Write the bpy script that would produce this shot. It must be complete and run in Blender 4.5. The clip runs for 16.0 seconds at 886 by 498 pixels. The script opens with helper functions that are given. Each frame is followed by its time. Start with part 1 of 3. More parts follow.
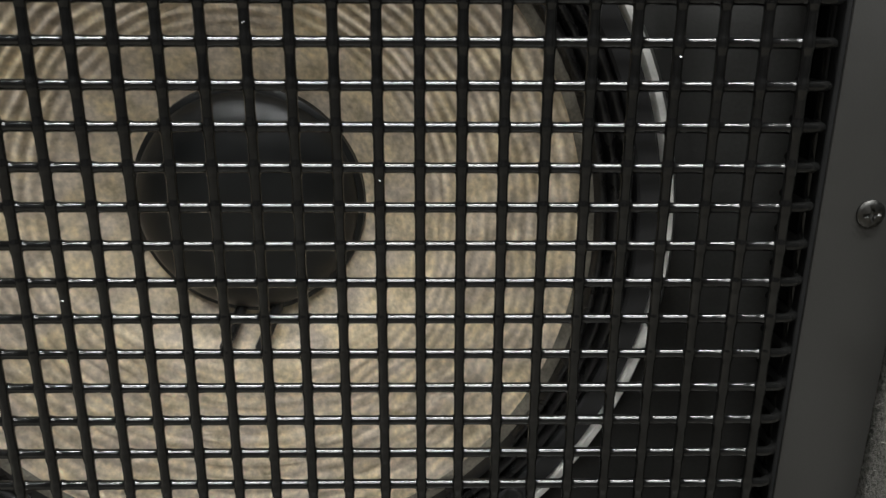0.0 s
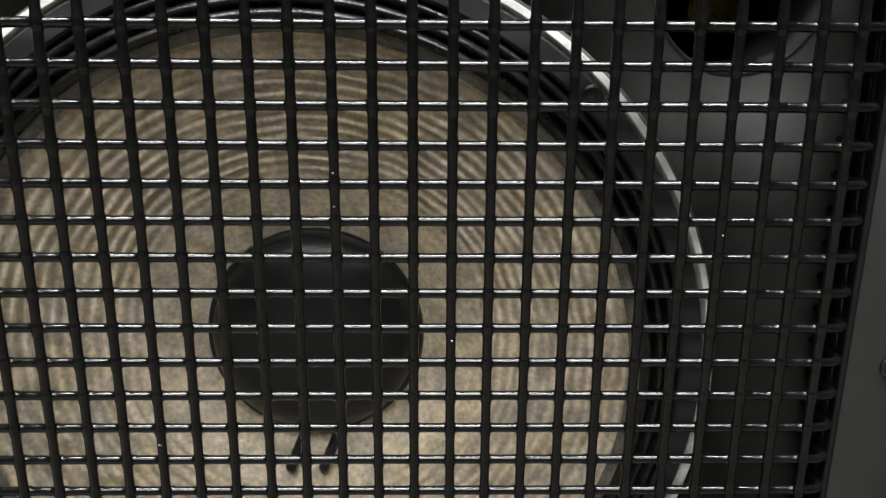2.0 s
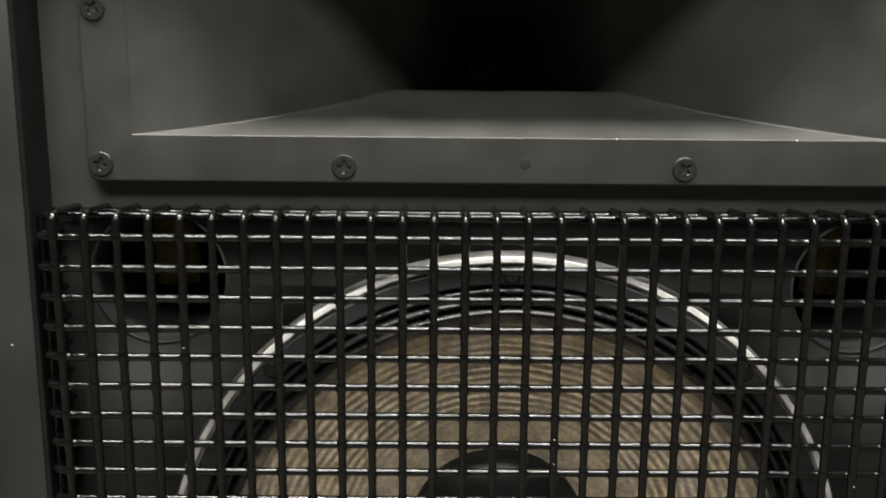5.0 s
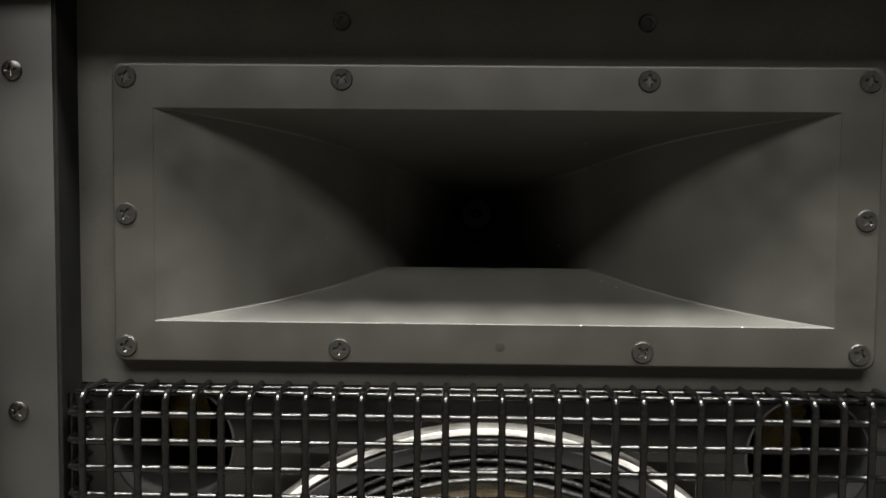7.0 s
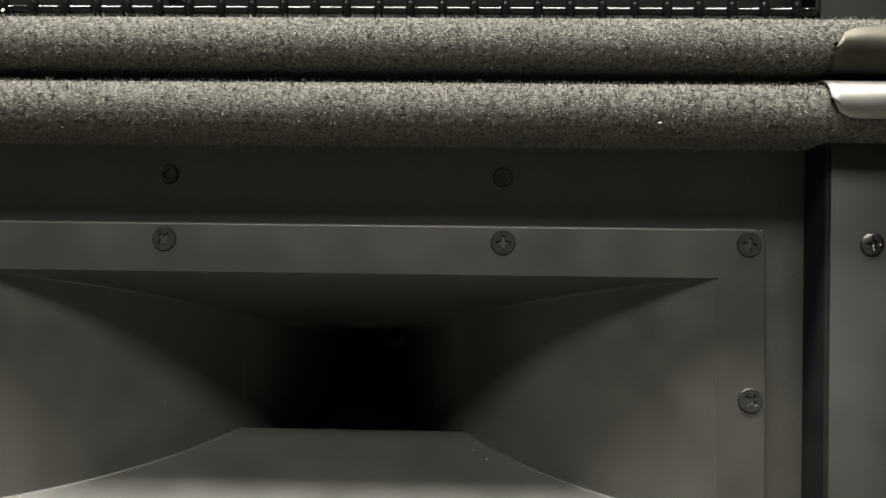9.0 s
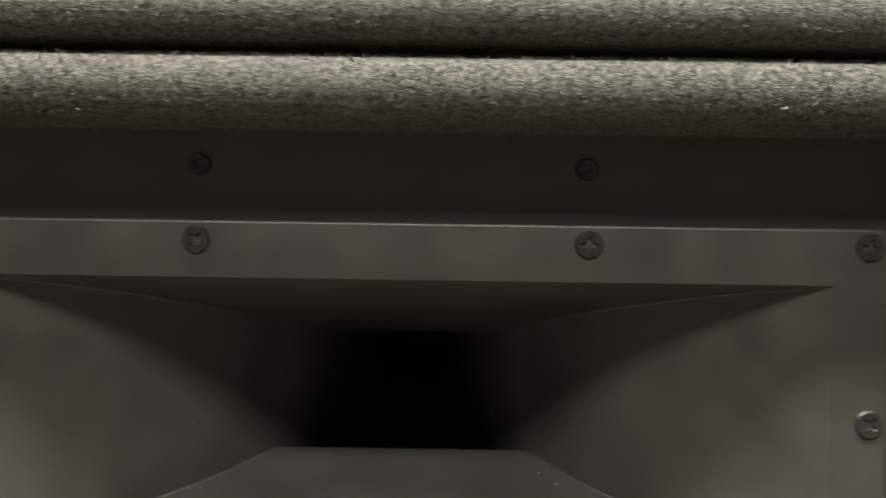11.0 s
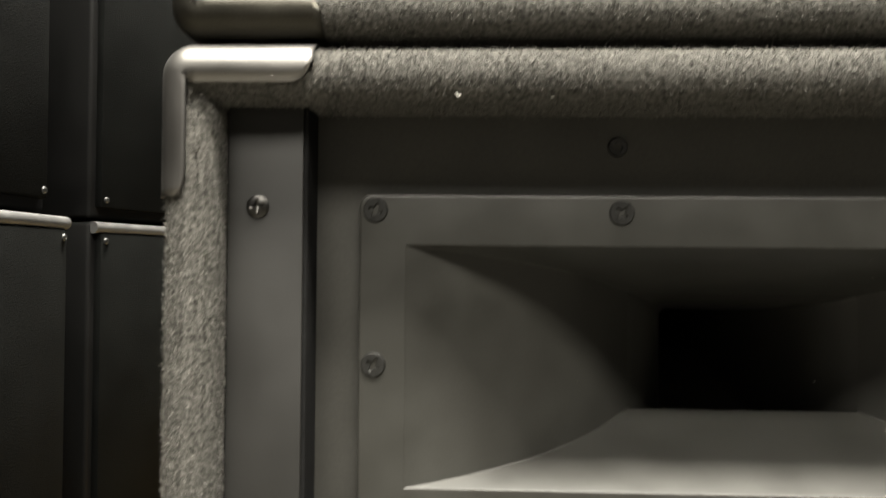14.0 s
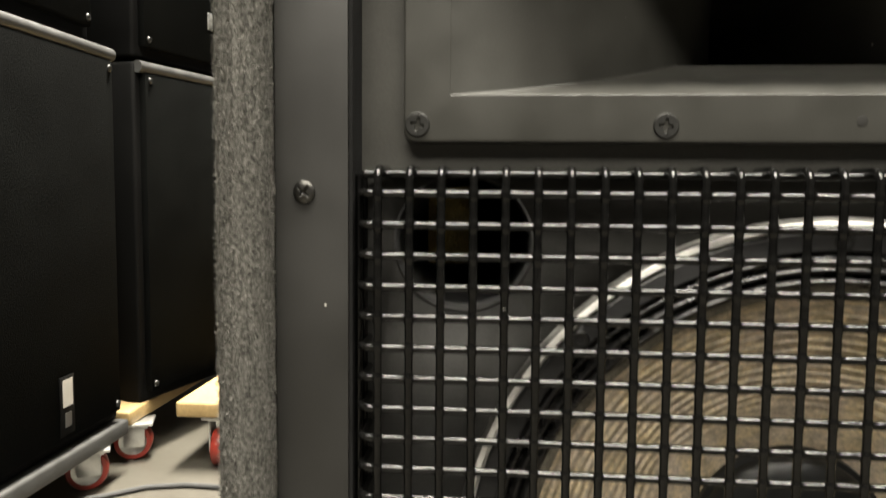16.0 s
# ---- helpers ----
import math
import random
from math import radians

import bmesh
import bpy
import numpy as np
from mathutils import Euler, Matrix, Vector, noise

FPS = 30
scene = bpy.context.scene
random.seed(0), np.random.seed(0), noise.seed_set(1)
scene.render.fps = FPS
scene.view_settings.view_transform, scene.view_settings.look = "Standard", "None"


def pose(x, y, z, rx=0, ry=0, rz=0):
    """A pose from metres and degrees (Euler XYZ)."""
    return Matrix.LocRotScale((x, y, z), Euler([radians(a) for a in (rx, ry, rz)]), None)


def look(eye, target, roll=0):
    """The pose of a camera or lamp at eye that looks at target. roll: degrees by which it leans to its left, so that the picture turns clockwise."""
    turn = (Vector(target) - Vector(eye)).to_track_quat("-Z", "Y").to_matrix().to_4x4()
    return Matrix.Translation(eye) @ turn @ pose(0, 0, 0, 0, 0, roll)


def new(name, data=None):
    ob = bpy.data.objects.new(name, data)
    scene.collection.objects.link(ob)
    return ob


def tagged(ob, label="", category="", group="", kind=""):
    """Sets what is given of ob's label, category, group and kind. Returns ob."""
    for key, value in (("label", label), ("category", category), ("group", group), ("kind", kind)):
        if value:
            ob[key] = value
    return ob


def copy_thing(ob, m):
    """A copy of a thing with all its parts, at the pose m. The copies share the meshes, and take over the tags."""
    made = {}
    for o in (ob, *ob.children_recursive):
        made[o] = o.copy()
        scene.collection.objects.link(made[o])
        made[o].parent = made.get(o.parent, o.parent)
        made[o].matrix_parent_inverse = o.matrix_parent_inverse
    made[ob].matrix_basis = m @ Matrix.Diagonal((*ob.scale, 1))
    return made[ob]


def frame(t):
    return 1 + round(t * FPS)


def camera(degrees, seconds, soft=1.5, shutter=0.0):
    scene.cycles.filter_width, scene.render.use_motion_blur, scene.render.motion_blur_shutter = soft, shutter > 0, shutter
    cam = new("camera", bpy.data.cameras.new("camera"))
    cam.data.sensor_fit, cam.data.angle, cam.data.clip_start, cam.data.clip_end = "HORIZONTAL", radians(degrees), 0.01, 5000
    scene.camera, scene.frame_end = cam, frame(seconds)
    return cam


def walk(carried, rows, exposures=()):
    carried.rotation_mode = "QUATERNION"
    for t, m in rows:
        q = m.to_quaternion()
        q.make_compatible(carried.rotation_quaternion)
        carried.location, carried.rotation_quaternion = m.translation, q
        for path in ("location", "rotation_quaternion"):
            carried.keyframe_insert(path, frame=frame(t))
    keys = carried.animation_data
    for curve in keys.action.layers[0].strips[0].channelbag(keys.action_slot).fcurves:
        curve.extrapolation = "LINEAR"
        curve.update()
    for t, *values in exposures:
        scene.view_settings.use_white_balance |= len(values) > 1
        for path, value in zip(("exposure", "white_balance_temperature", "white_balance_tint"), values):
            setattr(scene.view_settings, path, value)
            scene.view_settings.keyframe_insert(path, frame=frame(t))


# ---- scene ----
cam = camera(60.03, 16.0, soft=1.3, shutter=0.5)
PATH = [
    (0, (0.0736, -0.2492, -0.091), (0.1011, 1.6605, -0.6845), 0.24),
    (0.5, (0.0709, -0.2523, -0.0854), (0.0841, 1.6648, -0.6552), 0.25),
    (1, (0.0685, -0.2529, -0.0792), (0.0879, 1.6723, -0.6204), 0.29),
    (1.5, (0.0489, -0.2594, -0.0631), (0.0902, 1.6776, -0.5595), 0.23),
    (2, (0.0506, -0.2623, -0.0433), (0.0803, 1.6695, -0.5604), 0.36),
    (2.5, (0.0484, -0.2645, -0.0406), (0.0789, 1.684, -0.4906), 0.13),
    (3, (0.0346, -0.2677, -0.0199), (0.1098, 1.6767, -0.4823), 0.19),
    (3.5, (0.0189, -0.2749, -0.0061), (0.0678, 1.6736, -0.4546), 0.43),
    (4, (-0.0049, -0.2861, 0.0105), (0.052, 1.669, -0.4071), 0.38),
    (4.2, (-0.0122, -0.2926, 0.0148), (0.0296, 1.6705, -0.3654), 0.43),
    (4.5, (-0.0202, -0.3074, 0.0349), (0.0013, 1.6555, -0.3479), 0.48),
    (5, (-0.0302, -0.3211, 0.0478), (-0.0173, 1.651, -0.2846), 0.51),
    (5.2, (-0.0336, -0.3275, 0.052), (-0.0296, 1.6499, -0.2478), 0.52),
    (7.3, (-0.0051, -0.3583, 0.0962), (-0.0496, 1.6399, 0.0236), 0.57),
    (7.5, (0.0131, -0.3579, 0.0962), (-0.0392, 1.6409, 0.0481), 0.60),
    (8, (0.0544, -0.3428, 0.1035), (0.0059, 1.6566, 0.1161), 0.67),
    (8.5, (0.056, -0.327, 0.1248), (-0.0041, 1.6714, 0.1775), 0.80),
    (8.7, (0.0571, -0.3241, 0.1347), (-0.0031, 1.674, 0.1978), 0.78),
    (10.8, (0.0364, -0.2762, 0.1539), (0.0337, 1.7237, 0.1311), 0.88),
    (11, (0.0217, -0.2765, 0.1525), (0.0118, 1.7234, 0.1474), 0.84),
    (11.5, (-0.0152, -0.282, 0.1556), (-0.0275, 1.7179, 0.1373), 0.81),
    (12, (-0.0487, -0.2877, 0.1521), (-0.0805, 1.712, 0.1642), 0.80),
    (12.5, (-0.0827, -0.301, 0.1561), (-0.1315, 1.6981, 0.1932), 0.75),
    (13, (-0.0999, -0.3116, 0.1661), (-0.1535, 1.6874, 0.1975), 0.41),
    (13.5, (-0.1119, -0.3148, 0.1627), (-0.1739, 1.6839, 0.1961), 0.56),
    (14, (-0.1291, -0.3148, 0.1343), (-0.2096, 1.6833, 0.1629), 0.51),
    (14.5, (-0.141, -0.3155, 0.0941), (-0.246, 1.6817, 0.1122), 0.62),
    (15, (-0.1406, -0.318, 0.0646), (-0.273, 1.6776, 0.0475), 0.57),
    (15.5, (-0.1379, -0.3175, 0.0302), (-0.2966, 1.6745, -0.0501), 0.51),
    (16, (-0.1308, -0.3189, 0.0027), (-0.3099, 1.6666, -0.1583), 0.51),
]
walk(cam, [(t, look(eye, target, roll)) for t, eye, target, roll in PATH],
     [(0, -0.15, 5980, 10), (2.5, -0.27, 5960, 10), (4, -0.43, 6120, 10), (5, -0.42, 6320, 10), (7.5, 0.03, 6430, 10), (11, 0.06, 6580, 10), (12.5, 0.2, 6620, 10), (14.5, 0.14, 6720, 10), (16, -0.02, 6840, 10)])

# ---- light ----
world = bpy.data.worlds.new("world")
scene.world = world
world.use_nodes = True
world.node_tree.nodes["Background"].inputs[0].default_value = (0.5, 0.5, 0.48, 1)
world.node_tree.nodes["Background"].inputs[1].default_value = 0.003


def lamp(name, x, y, z, sx, sy, watts, colour):
    data = bpy.data.lights.new(name, "AREA")
    data.shape, data.size, data.size_y, data.energy, data.color = "RECTANGLE", sx, sy, watts, colour
    ob = new(name, data)
    ob.matrix_world = pose(x, y, z)
    return tagged(ob, kind="structure")


FLOOR_Z, CEIL_Z = -0.413, 2.25
LAMP = (1.0, 0.965, 0.875)
lamp("unseen_ceiling_lamp", -0.05, -0.60, CEIL_Z - 0.06, 2.4, 0.26, 285, LAMP)
lamp("unseen_ceiling_lamp", -0.05, -1.76, CEIL_Z - 0.06, 2.4, 0.7, 152, LAMP)
# Unseen lamp, added only to brighten the floor at the back.
lamp("unseen_ceiling_lamp", -0.42, 0.95, CEIL_Z - 0.06, 0.36, 1.2, 500, LAMP)

# ---- materials ----


def material(name, colour, rough=0.5, metal=0.0, vary=0.25, scale=60.0, fine=900.0, bump=0.15, depth=0.0004, spec=0.5, coat=0.0, dust=0.0):
    """A painted or plain surface with two scales of variation, fine relief and some dust."""
    m = bpy.data.materials.new(name)
    m.use_nodes = True
    nt = m.node_tree
    b = nt.nodes["Principled BSDF"]
    co = nt.nodes.new("ShaderNodeTexCoord")
    big = nt.nodes.new("ShaderNodeTexNoise")
    big.inputs["Scale"].default_value, big.inputs["Detail"].default_value = scale, 5
    small = nt.nodes.new("ShaderNodeTexNoise")
    small.inputs["Scale"].default_value, small.inputs["Detail"].default_value = fine, 3
    nt.links.new(co.outputs["Object"], big.inputs["Vector"])
    nt.links.new(co.outputs["Object"], small.inputs["Vector"])
    ramp = nt.nodes.new("ShaderNodeMapRange")
    ramp.inputs["From Min"].default_value, ramp.inputs["From Max"].default_value = 0.3, 0.7
    ramp.inputs["To Min"].default_value, ramp.inputs["To Max"].default_value = 1 - vary, 1 + vary
    nt.links.new(big.outputs["Fac"], ramp.inputs["Value"])
    ramp2 = nt.nodes.new("ShaderNodeMapRange")
    ramp2.inputs["From Min"].default_value, ramp2.inputs["From Max"].default_value = 0.3, 0.7
    ramp2.inputs["To Min"].default_value, ramp2.inputs["To Max"].default_value = 1 - vary * 0.6, 1 + vary * 0.6
    nt.links.new(small.outputs["Fac"], ramp2.inputs["Value"])
    mul = nt.nodes.new("ShaderNodeMath")
    mul.operation = "MULTIPLY"
    nt.links.new(ramp.outputs[0], mul.inputs[0])
    nt.links.new(ramp2.outputs[0], mul.inputs[1])
    scaled = nt.nodes.new("ShaderNodeVectorMath")
    scaled.operation = "SCALE"
    scaled.inputs[0].default_value = colour
    nt.links.new(mul.outputs[0], scaled.inputs["Scale"])
    last = scaled.outputs[0]
    if dust:
        spots = nt.nodes.new("ShaderNodeTexVoronoi")
        spots.inputs["Scale"].default_value = 160
        nt.links.new(co.outputs["Object"], spots.inputs["Vector"])
        cut = nt.nodes.new("ShaderNodeMapRange")
        cut.inputs["From Min"].default_value, cut.inputs["From Max"].default_value = 0.10, 0.05
        nt.links.new(spots.outputs["Distance"], cut.inputs["Value"])
        pick = nt.nodes.new("ShaderNodeSeparateColor")
        nt.links.new(spots.outputs["Color"], pick.inputs[0])
        few = nt.nodes.new("ShaderNodeMath")
        few.operation, few.inputs[1].default_value = "GREATER_THAN", 1 - dust
        nt.links.new(pick.outputs[0], few.inputs[0])
        both = nt.nodes.new("ShaderNodeMath")
        both.operation = "MULTIPLY"
        nt.links.new(cut.outputs[0], both.inputs[0])
        nt.links.new(few.outputs[0], both.inputs[1])
        mix = nt.nodes.new("ShaderNodeMix")
        mix.data_type = "RGBA"
        nt.links.new(both.outputs[0], mix.inputs["Factor"])
        nt.links.new(last, mix.inputs["A"])
        mix.inputs["B"].default_value = (0.4, 0.39, 0.36, 1)
        last = mix.outputs["Result"]
    nt.links.new(last, b.inputs["Base Color"])
    rr = nt.nodes.new("ShaderNodeMapRange")
    rr.inputs["From Min"].default_value, rr.inputs["From Max"].default_value = 0.3, 0.7
    rr.inputs["To Min"].default_value, rr.inputs["To Max"].default_value = max(0.03, rough - 0.08), min(1, rough + 0.08)
    nt.links.new(big.outputs["Fac"], rr.inputs["Value"])
    nt.links.new(rr.outputs[0], b.inputs["Roughness"])
    b.inputs["Metallic"].default_value = metal
    b.inputs["Specular IOR Level"].default_value = spec
    b.inputs["Coat Weight"].default_value = coat
    if bump:
        bp = nt.nodes.new("ShaderNodeBump")
        bp.inputs["Strength"].default_value, bp.inputs["Distance"].default_value = bump, depth
        nt.links.new(small.outputs["Fac"], bp.inputs["Height"])
        nt.links.new(bp.outputs[0], b.inputs["Normal"])
    return m


def carpet_material(name, dark, light):
    """Heathered felt: fibres of two greys, mixed fibre by fibre and in soft patches."""
    m = material(name, dark, 0.95, vary=0.3, scale=45, fine=1500, bump=0.9, depth=0.0012, spec=0.1)
    nt = m.node_tree
    b = nt.nodes["Principled BSDF"]
    geo = nt.nodes.new("ShaderNodeNewGeometry")
    co = nt.nodes.new("ShaderNodeTexCoord")
    n = nt.nodes.new("ShaderNodeTexNoise")
    n.inputs["Scale"].default_value, n.inputs["Detail"].default_value = 620, 4
    nt.links.new(co.outputs["Object"], n.inputs["Vector"])
    n2 = nt.nodes.new("ShaderNodeTexNoise")
    n2.inputs["Scale"].default_value, n2.inputs["Detail"].default_value = 90, 3
    nt.links.new(co.outputs["Object"], n2.inputs["Vector"])
    add = nt.nodes.new("ShaderNodeMath")
    add.operation = "ADD"
    tuft = nt.nodes.new("ShaderNodeMapRange")
    tuft.inputs["From Min"].default_value, tuft.inputs["From Max"].default_value = 0.29, 0.71
    nt.links.new(n.outputs["Fac"], tuft.inputs["Value"])
    nt.links.new(tuft.outputs[0], add.inputs[0])
    hair = nt.nodes.new("ShaderNodeMath")
    hair.operation, hair.inputs[1].default_value = "MULTIPLY", 0.6
    nt.links.new(geo.outputs["Random Per Island"], hair.inputs[0])
    nt.links.new(hair.outputs[0], add.inputs[1])
    add2 = nt.nodes.new("ShaderNodeMath")
    add2.operation = "ADD"
    nt.links.new(add.outputs[0], add2.inputs[0])
    soft = nt.nodes.new("ShaderNodeMapRange")
    soft.inputs["To Min"].default_value, soft.inputs["To Max"].default_value = 0.35, 0.65
    nt.links.new(n2.outputs["Fac"], soft.inputs["Value"])
    nt.links.new(soft.outputs[0], add2.inputs[1])
    cut = nt.nodes.new("ShaderNodeMapRange")
    cut.inputs["From Min"].default_value, cut.inputs["From Max"].default_value = 0.55, 2.0
    nt.links.new(add2.outputs[0], cut.inputs["Value"])
    mix = nt.nodes.new("ShaderNodeMix")
    mix.data_type = "RGBA"
    mix.inputs["A"].default_value, mix.inputs["B"].default_value = (*dark, 1), (*light, 1)
    nt.links.new(cut.outputs[0], mix.inputs["Factor"])
    nt.links.new(mix.outputs["Result"], b.inputs["Base Color"])
    return m


def cone_material():
    """Ribbed paper pulp: mottled tan with paler and browner fibre clumps."""
    m = material("paper_cone", (0.66, 0.572, 0.43), 0.7, vary=0.28, scale=120, fine=480, bump=0.5, depth=0.0008, spec=0.25)
    nt = m.node_tree
    b = nt.nodes["Principled BSDF"]
    co = nt.nodes.new("ShaderNodeTexCoord")
    flat = nt.nodes.new("ShaderNodeVectorMath")
    flat.operation, flat.inputs[1].default_value = "MULTIPLY", (1, 0, 1)
    nt.links.new(co.outputs["Object"], flat.inputs[0])
    far = nt.nodes.new("ShaderNodeVectorMath")
    far.operation = "LENGTH"
    nt.links.new(flat.outputs[0], far.inputs[0])
    wob = nt.nodes.new("ShaderNodeTexNoise")
    wob.inputs["Scale"].default_value, wob.inputs["Detail"].default_value = 45, 3
    nt.links.new(co.outputs["Object"], wob.inputs["Vector"])
    ring = nt.nodes.new("ShaderNodeMath")
    ring.operation, ring.inputs[1].default_value = "MULTIPLY", 2 * math.pi / 0.0041
    nt.links.new(far.outputs["Value"], ring.inputs[0])
    shift = nt.nodes.new("ShaderNodeMath")
    shift.operation, shift.inputs[1].default_value = "MULTIPLY_ADD", 14.0
    nt.links.new(wob.outputs["Fac"], shift.inputs[0])
    nt.links.new(ring.outputs[0], shift.inputs[2])
    wave = nt.nodes.new("ShaderNodeMath")
    wave.operation = "SINE"
    nt.links.new(shift.outputs[0], wave.inputs[0])
    zone = nt.nodes.new("ShaderNodeMapRange")
    zone.inputs["From Min"].default_value, zone.inputs["From Max"].default_value, zone.inputs["To Max"].default_value = 0.064, 0.078, 0.18
    nt.links.new(far.outputs["Value"], zone.inputs["Value"])
    tone = nt.nodes.new("ShaderNodeMath")
    tone.operation, tone.inputs[2].default_value = "MULTIPLY_ADD", 1.0
    nt.links.new(wave.outputs[0], tone.inputs[0])
    nt.links.new(zone.outputs[0], tone.inputs[1])
    was = b.inputs["Base Color"].links[0].from_socket
    clump = nt.nodes.new("ShaderNodeTexNoise")
    clump.inputs["Scale"].default_value, clump.inputs["Detail"].default_value = 70, 3
    nt.links.new(co.outputs["Object"], clump.inputs["Vector"])
    spread = nt.nodes.new("ShaderNodeMapRange")
    spread.inputs["From Min"].default_value, spread.inputs["From Max"].default_value = 0.38, 0.64
    nt.links.new(clump.outputs["Fac"], spread.inputs["Value"])
    hue = nt.nodes.new("ShaderNodeMix")
    hue.data_type = "RGBA"
    hue.inputs["A"].default_value, hue.inputs["B"].default_value = (0.985, 0.975, 1.05, 1), (1.05, 1.01, 0.91, 1)
    nt.links.new(spread.outputs[0], hue.inputs["Factor"])
    tinted = nt.nodes.new("ShaderNodeVectorMath")
    tinted.operation = "MULTIPLY"
    nt.links.new(was, tinted.inputs[0])
    nt.links.new(hue.outputs["Result"], tinted.inputs[1])
    pulp = nt.nodes.new("ShaderNodeVectorMath")
    pulp.operation = "SCALE"
    nt.links.new(tinted.outputs[0], pulp.inputs[0])
    nt.links.new(tone.outputs[0], pulp.inputs["Scale"])
    nt.links.new(pulp.outputs[0], b.inputs["Base Color"])
    return m


M_RAIL = material("satin_black_rail", (0.017, 0.0166, 0.0155), 0.5, vary=0.14, scale=22, fine=1400, bump=0.05, spec=0.35, dust=0.03)
M_BAFFLE = material("black_baffle_paint", (0.016, 0.0156, 0.0145), 0.72, vary=0.2, scale=30, fine=900, bump=0.15, spec=0.2, dust=0.03)
# baffle paint with the light round the horn put into a lighter tone
M_BAFFLE_LIT = material("lit_baffle_paint", (0.036, 0.0352, 0.0312), 0.6, vary=0.16, scale=34, fine=900, bump=0.12, spec=0.35, dust=0.03)
M_HORN = material("black_moulded_horn", (0.030, 0.0296, 0.0262), 0.44, spec=0.42, vary=0.15, scale=38, fine=1500, bump=0.1, depth=0.0003, dust=0.02)
M_SCREW = material("black_screw", (0.019, 0.019, 0.018), 0.33, metal=0.2, vary=0.2, scale=300)
M_STEEL = material("steel_screw", (0.062, 0.061, 0.058), 0.36, metal=1.0, vary=0.2, scale=300)
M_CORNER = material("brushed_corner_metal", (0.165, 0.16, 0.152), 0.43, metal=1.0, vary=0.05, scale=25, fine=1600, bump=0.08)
# Same caps at the bottom, with their shade put into a darker, browner colour.
M_CORNER_SHADED = material("shaded_corner_metal", (0.048, 0.0455, 0.038), 0.5, metal=1.0, vary=0.2, scale=40, fine=1600, bump=0.12)
M_CARPET = carpet_material("grey_carpet", (0.022, 0.0215, 0.0196), (0.185, 0.179, 0.162))
M_WIRE = material("glossy_black_wire", (0.003, 0.003, 0.0029), 0.10, vary=0.3, scale=200, fine=400, bump=0.04, depth=0.0003, spec=0.33)
M_ALU = material("cast_aluminium_rim", (0.76, 0.75, 0.72), 0.42, metal=0.15, vary=0.12, scale=120)
M_CAST = material("dull_cast_metal", (0.13, 0.128, 0.12), 0.45, metal=0.5, vary=0.3, scale=90)
M_GASKET = material("rubber_gasket", (0.016, 0.016, 0.017), 0.6, vary=0.2, scale=80)
M_SURROUND = material("doped_cloth_surround", (0.014, 0.0135, 0.0135), 0.3, vary=0.4, scale=90, fine=1400, bump=0.3)
# near-black that stands in for shade on the rails' inner sides
M_SIDE_SHADE = material("rail_side_shade", (0.007, 0.007, 0.007), 0.9, vary=0.3, scale=80, fine=900, bump=0.4, spec=0.1)
M_CONE = cone_material()
M_CAP = material("black_dust_cap", (0.008, 0.009, 0.0095), 0.36, vary=0.25, scale=60, fine=1600, bump=0.12)
M_EDGE = material("doped_cone_edge", (0.17, 0.155, 0.125), 0.4, vary=0.45, scale=110, fine=900, bump=0.4)
M_LEAD = material("black_lead", (0.012, 0.012, 0.012), 0.3, vary=0.2)
M_WOOL = material("yellow_wool", (0.2, 0.15, 0.05), 0.95, vary=0.5, scale=70, bump=1.0, depth=0.003)
M_TUBE = material("black_port_tube", (0.015, 0.015, 0.015), 0.5, vary=0.2)
M_FACE = material("black_stage_grille", (0.0029, 0.0031, 0.0029), 0.9, vary=0.3, scale=12, fine=500, bump=0.8, depth=0.0012, spec=0.02)
M_BOX = material("black_textured_box", (0.0032, 0.0032, 0.0031), 0.7, spec=0.07, vary=0.25, scale=20, fine=700, bump=0.5)
M_TRIM = material("grey_edge_trim", (0.040, 0.040, 0.039), 0.5, vary=0.2, scale=40)
M_FLOOR = material("pale_floor", (0.064, 0.059, 0.048), 0.4, vary=0.12, scale=5, fine=120, bump=0.05)
M_WALL = material("painted_wall", (0.022, 0.021, 0.02), 0.85, vary=0.08, scale=3, fine=150)
M_CEIL = material("ceiling_paint", (0.08, 0.08, 0.077), 0.9, vary=0.05, scale=2, fine=150)
M_WOOD = material("plywood", (0.37, 0.258, 0.117), 0.5, vary=0.2, scale=14, fine=200)
M_RED = material("red_polyurethane", (0.22, 0.025, 0.016), 0.35, vary=0.2, scale=60)
M_ZINC = material("zinc_plate", (0.6, 0.6, 0.58), 0.35, metal=0.9, vary=0.15, scale=80)
M_WHITE = material("white_lint", (0.75, 0.74, 0.7), 0.4, vary=0.05)
M_BADGE = material("pale_badge", (0.34, 0.335, 0.32), 0.45, vary=0.1)
M_CABLE = material("black_cable", (0.03, 0.03, 0.03), 0.5)

# ---- mesh helpers ----


def mesh_ob(name, bm, mat, parent=None, label="", smooth=True):
    me = bpy.data.meshes.new(name)
    bm.normal_update()
    bm.to_mesh(me)
    bm.free()
    me.materials.append(mat)
    if smooth:
        me.polygons.foreach_set("use_smooth", [True] * len(me.polygons))
        me.set_sharp_from_angle(angle=radians(35))
    ob = new(name, me)
    ob.parent = parent
    if label:
        ob["label"] = label
    return ob


def part(name, bm, mat, parent, label=""):
    return mesh_ob(name, bm, mat, parent, label)


def again(ob, m, parent=None):
    """The same mesh once more, as an object of its own."""
    c = new(ob.name.split(".")[0], ob.data)
    c.parent = parent or ob.parent
    c.matrix_basis = m
    if "label" in ob:
        c["label"] = ob["label"]
    return c


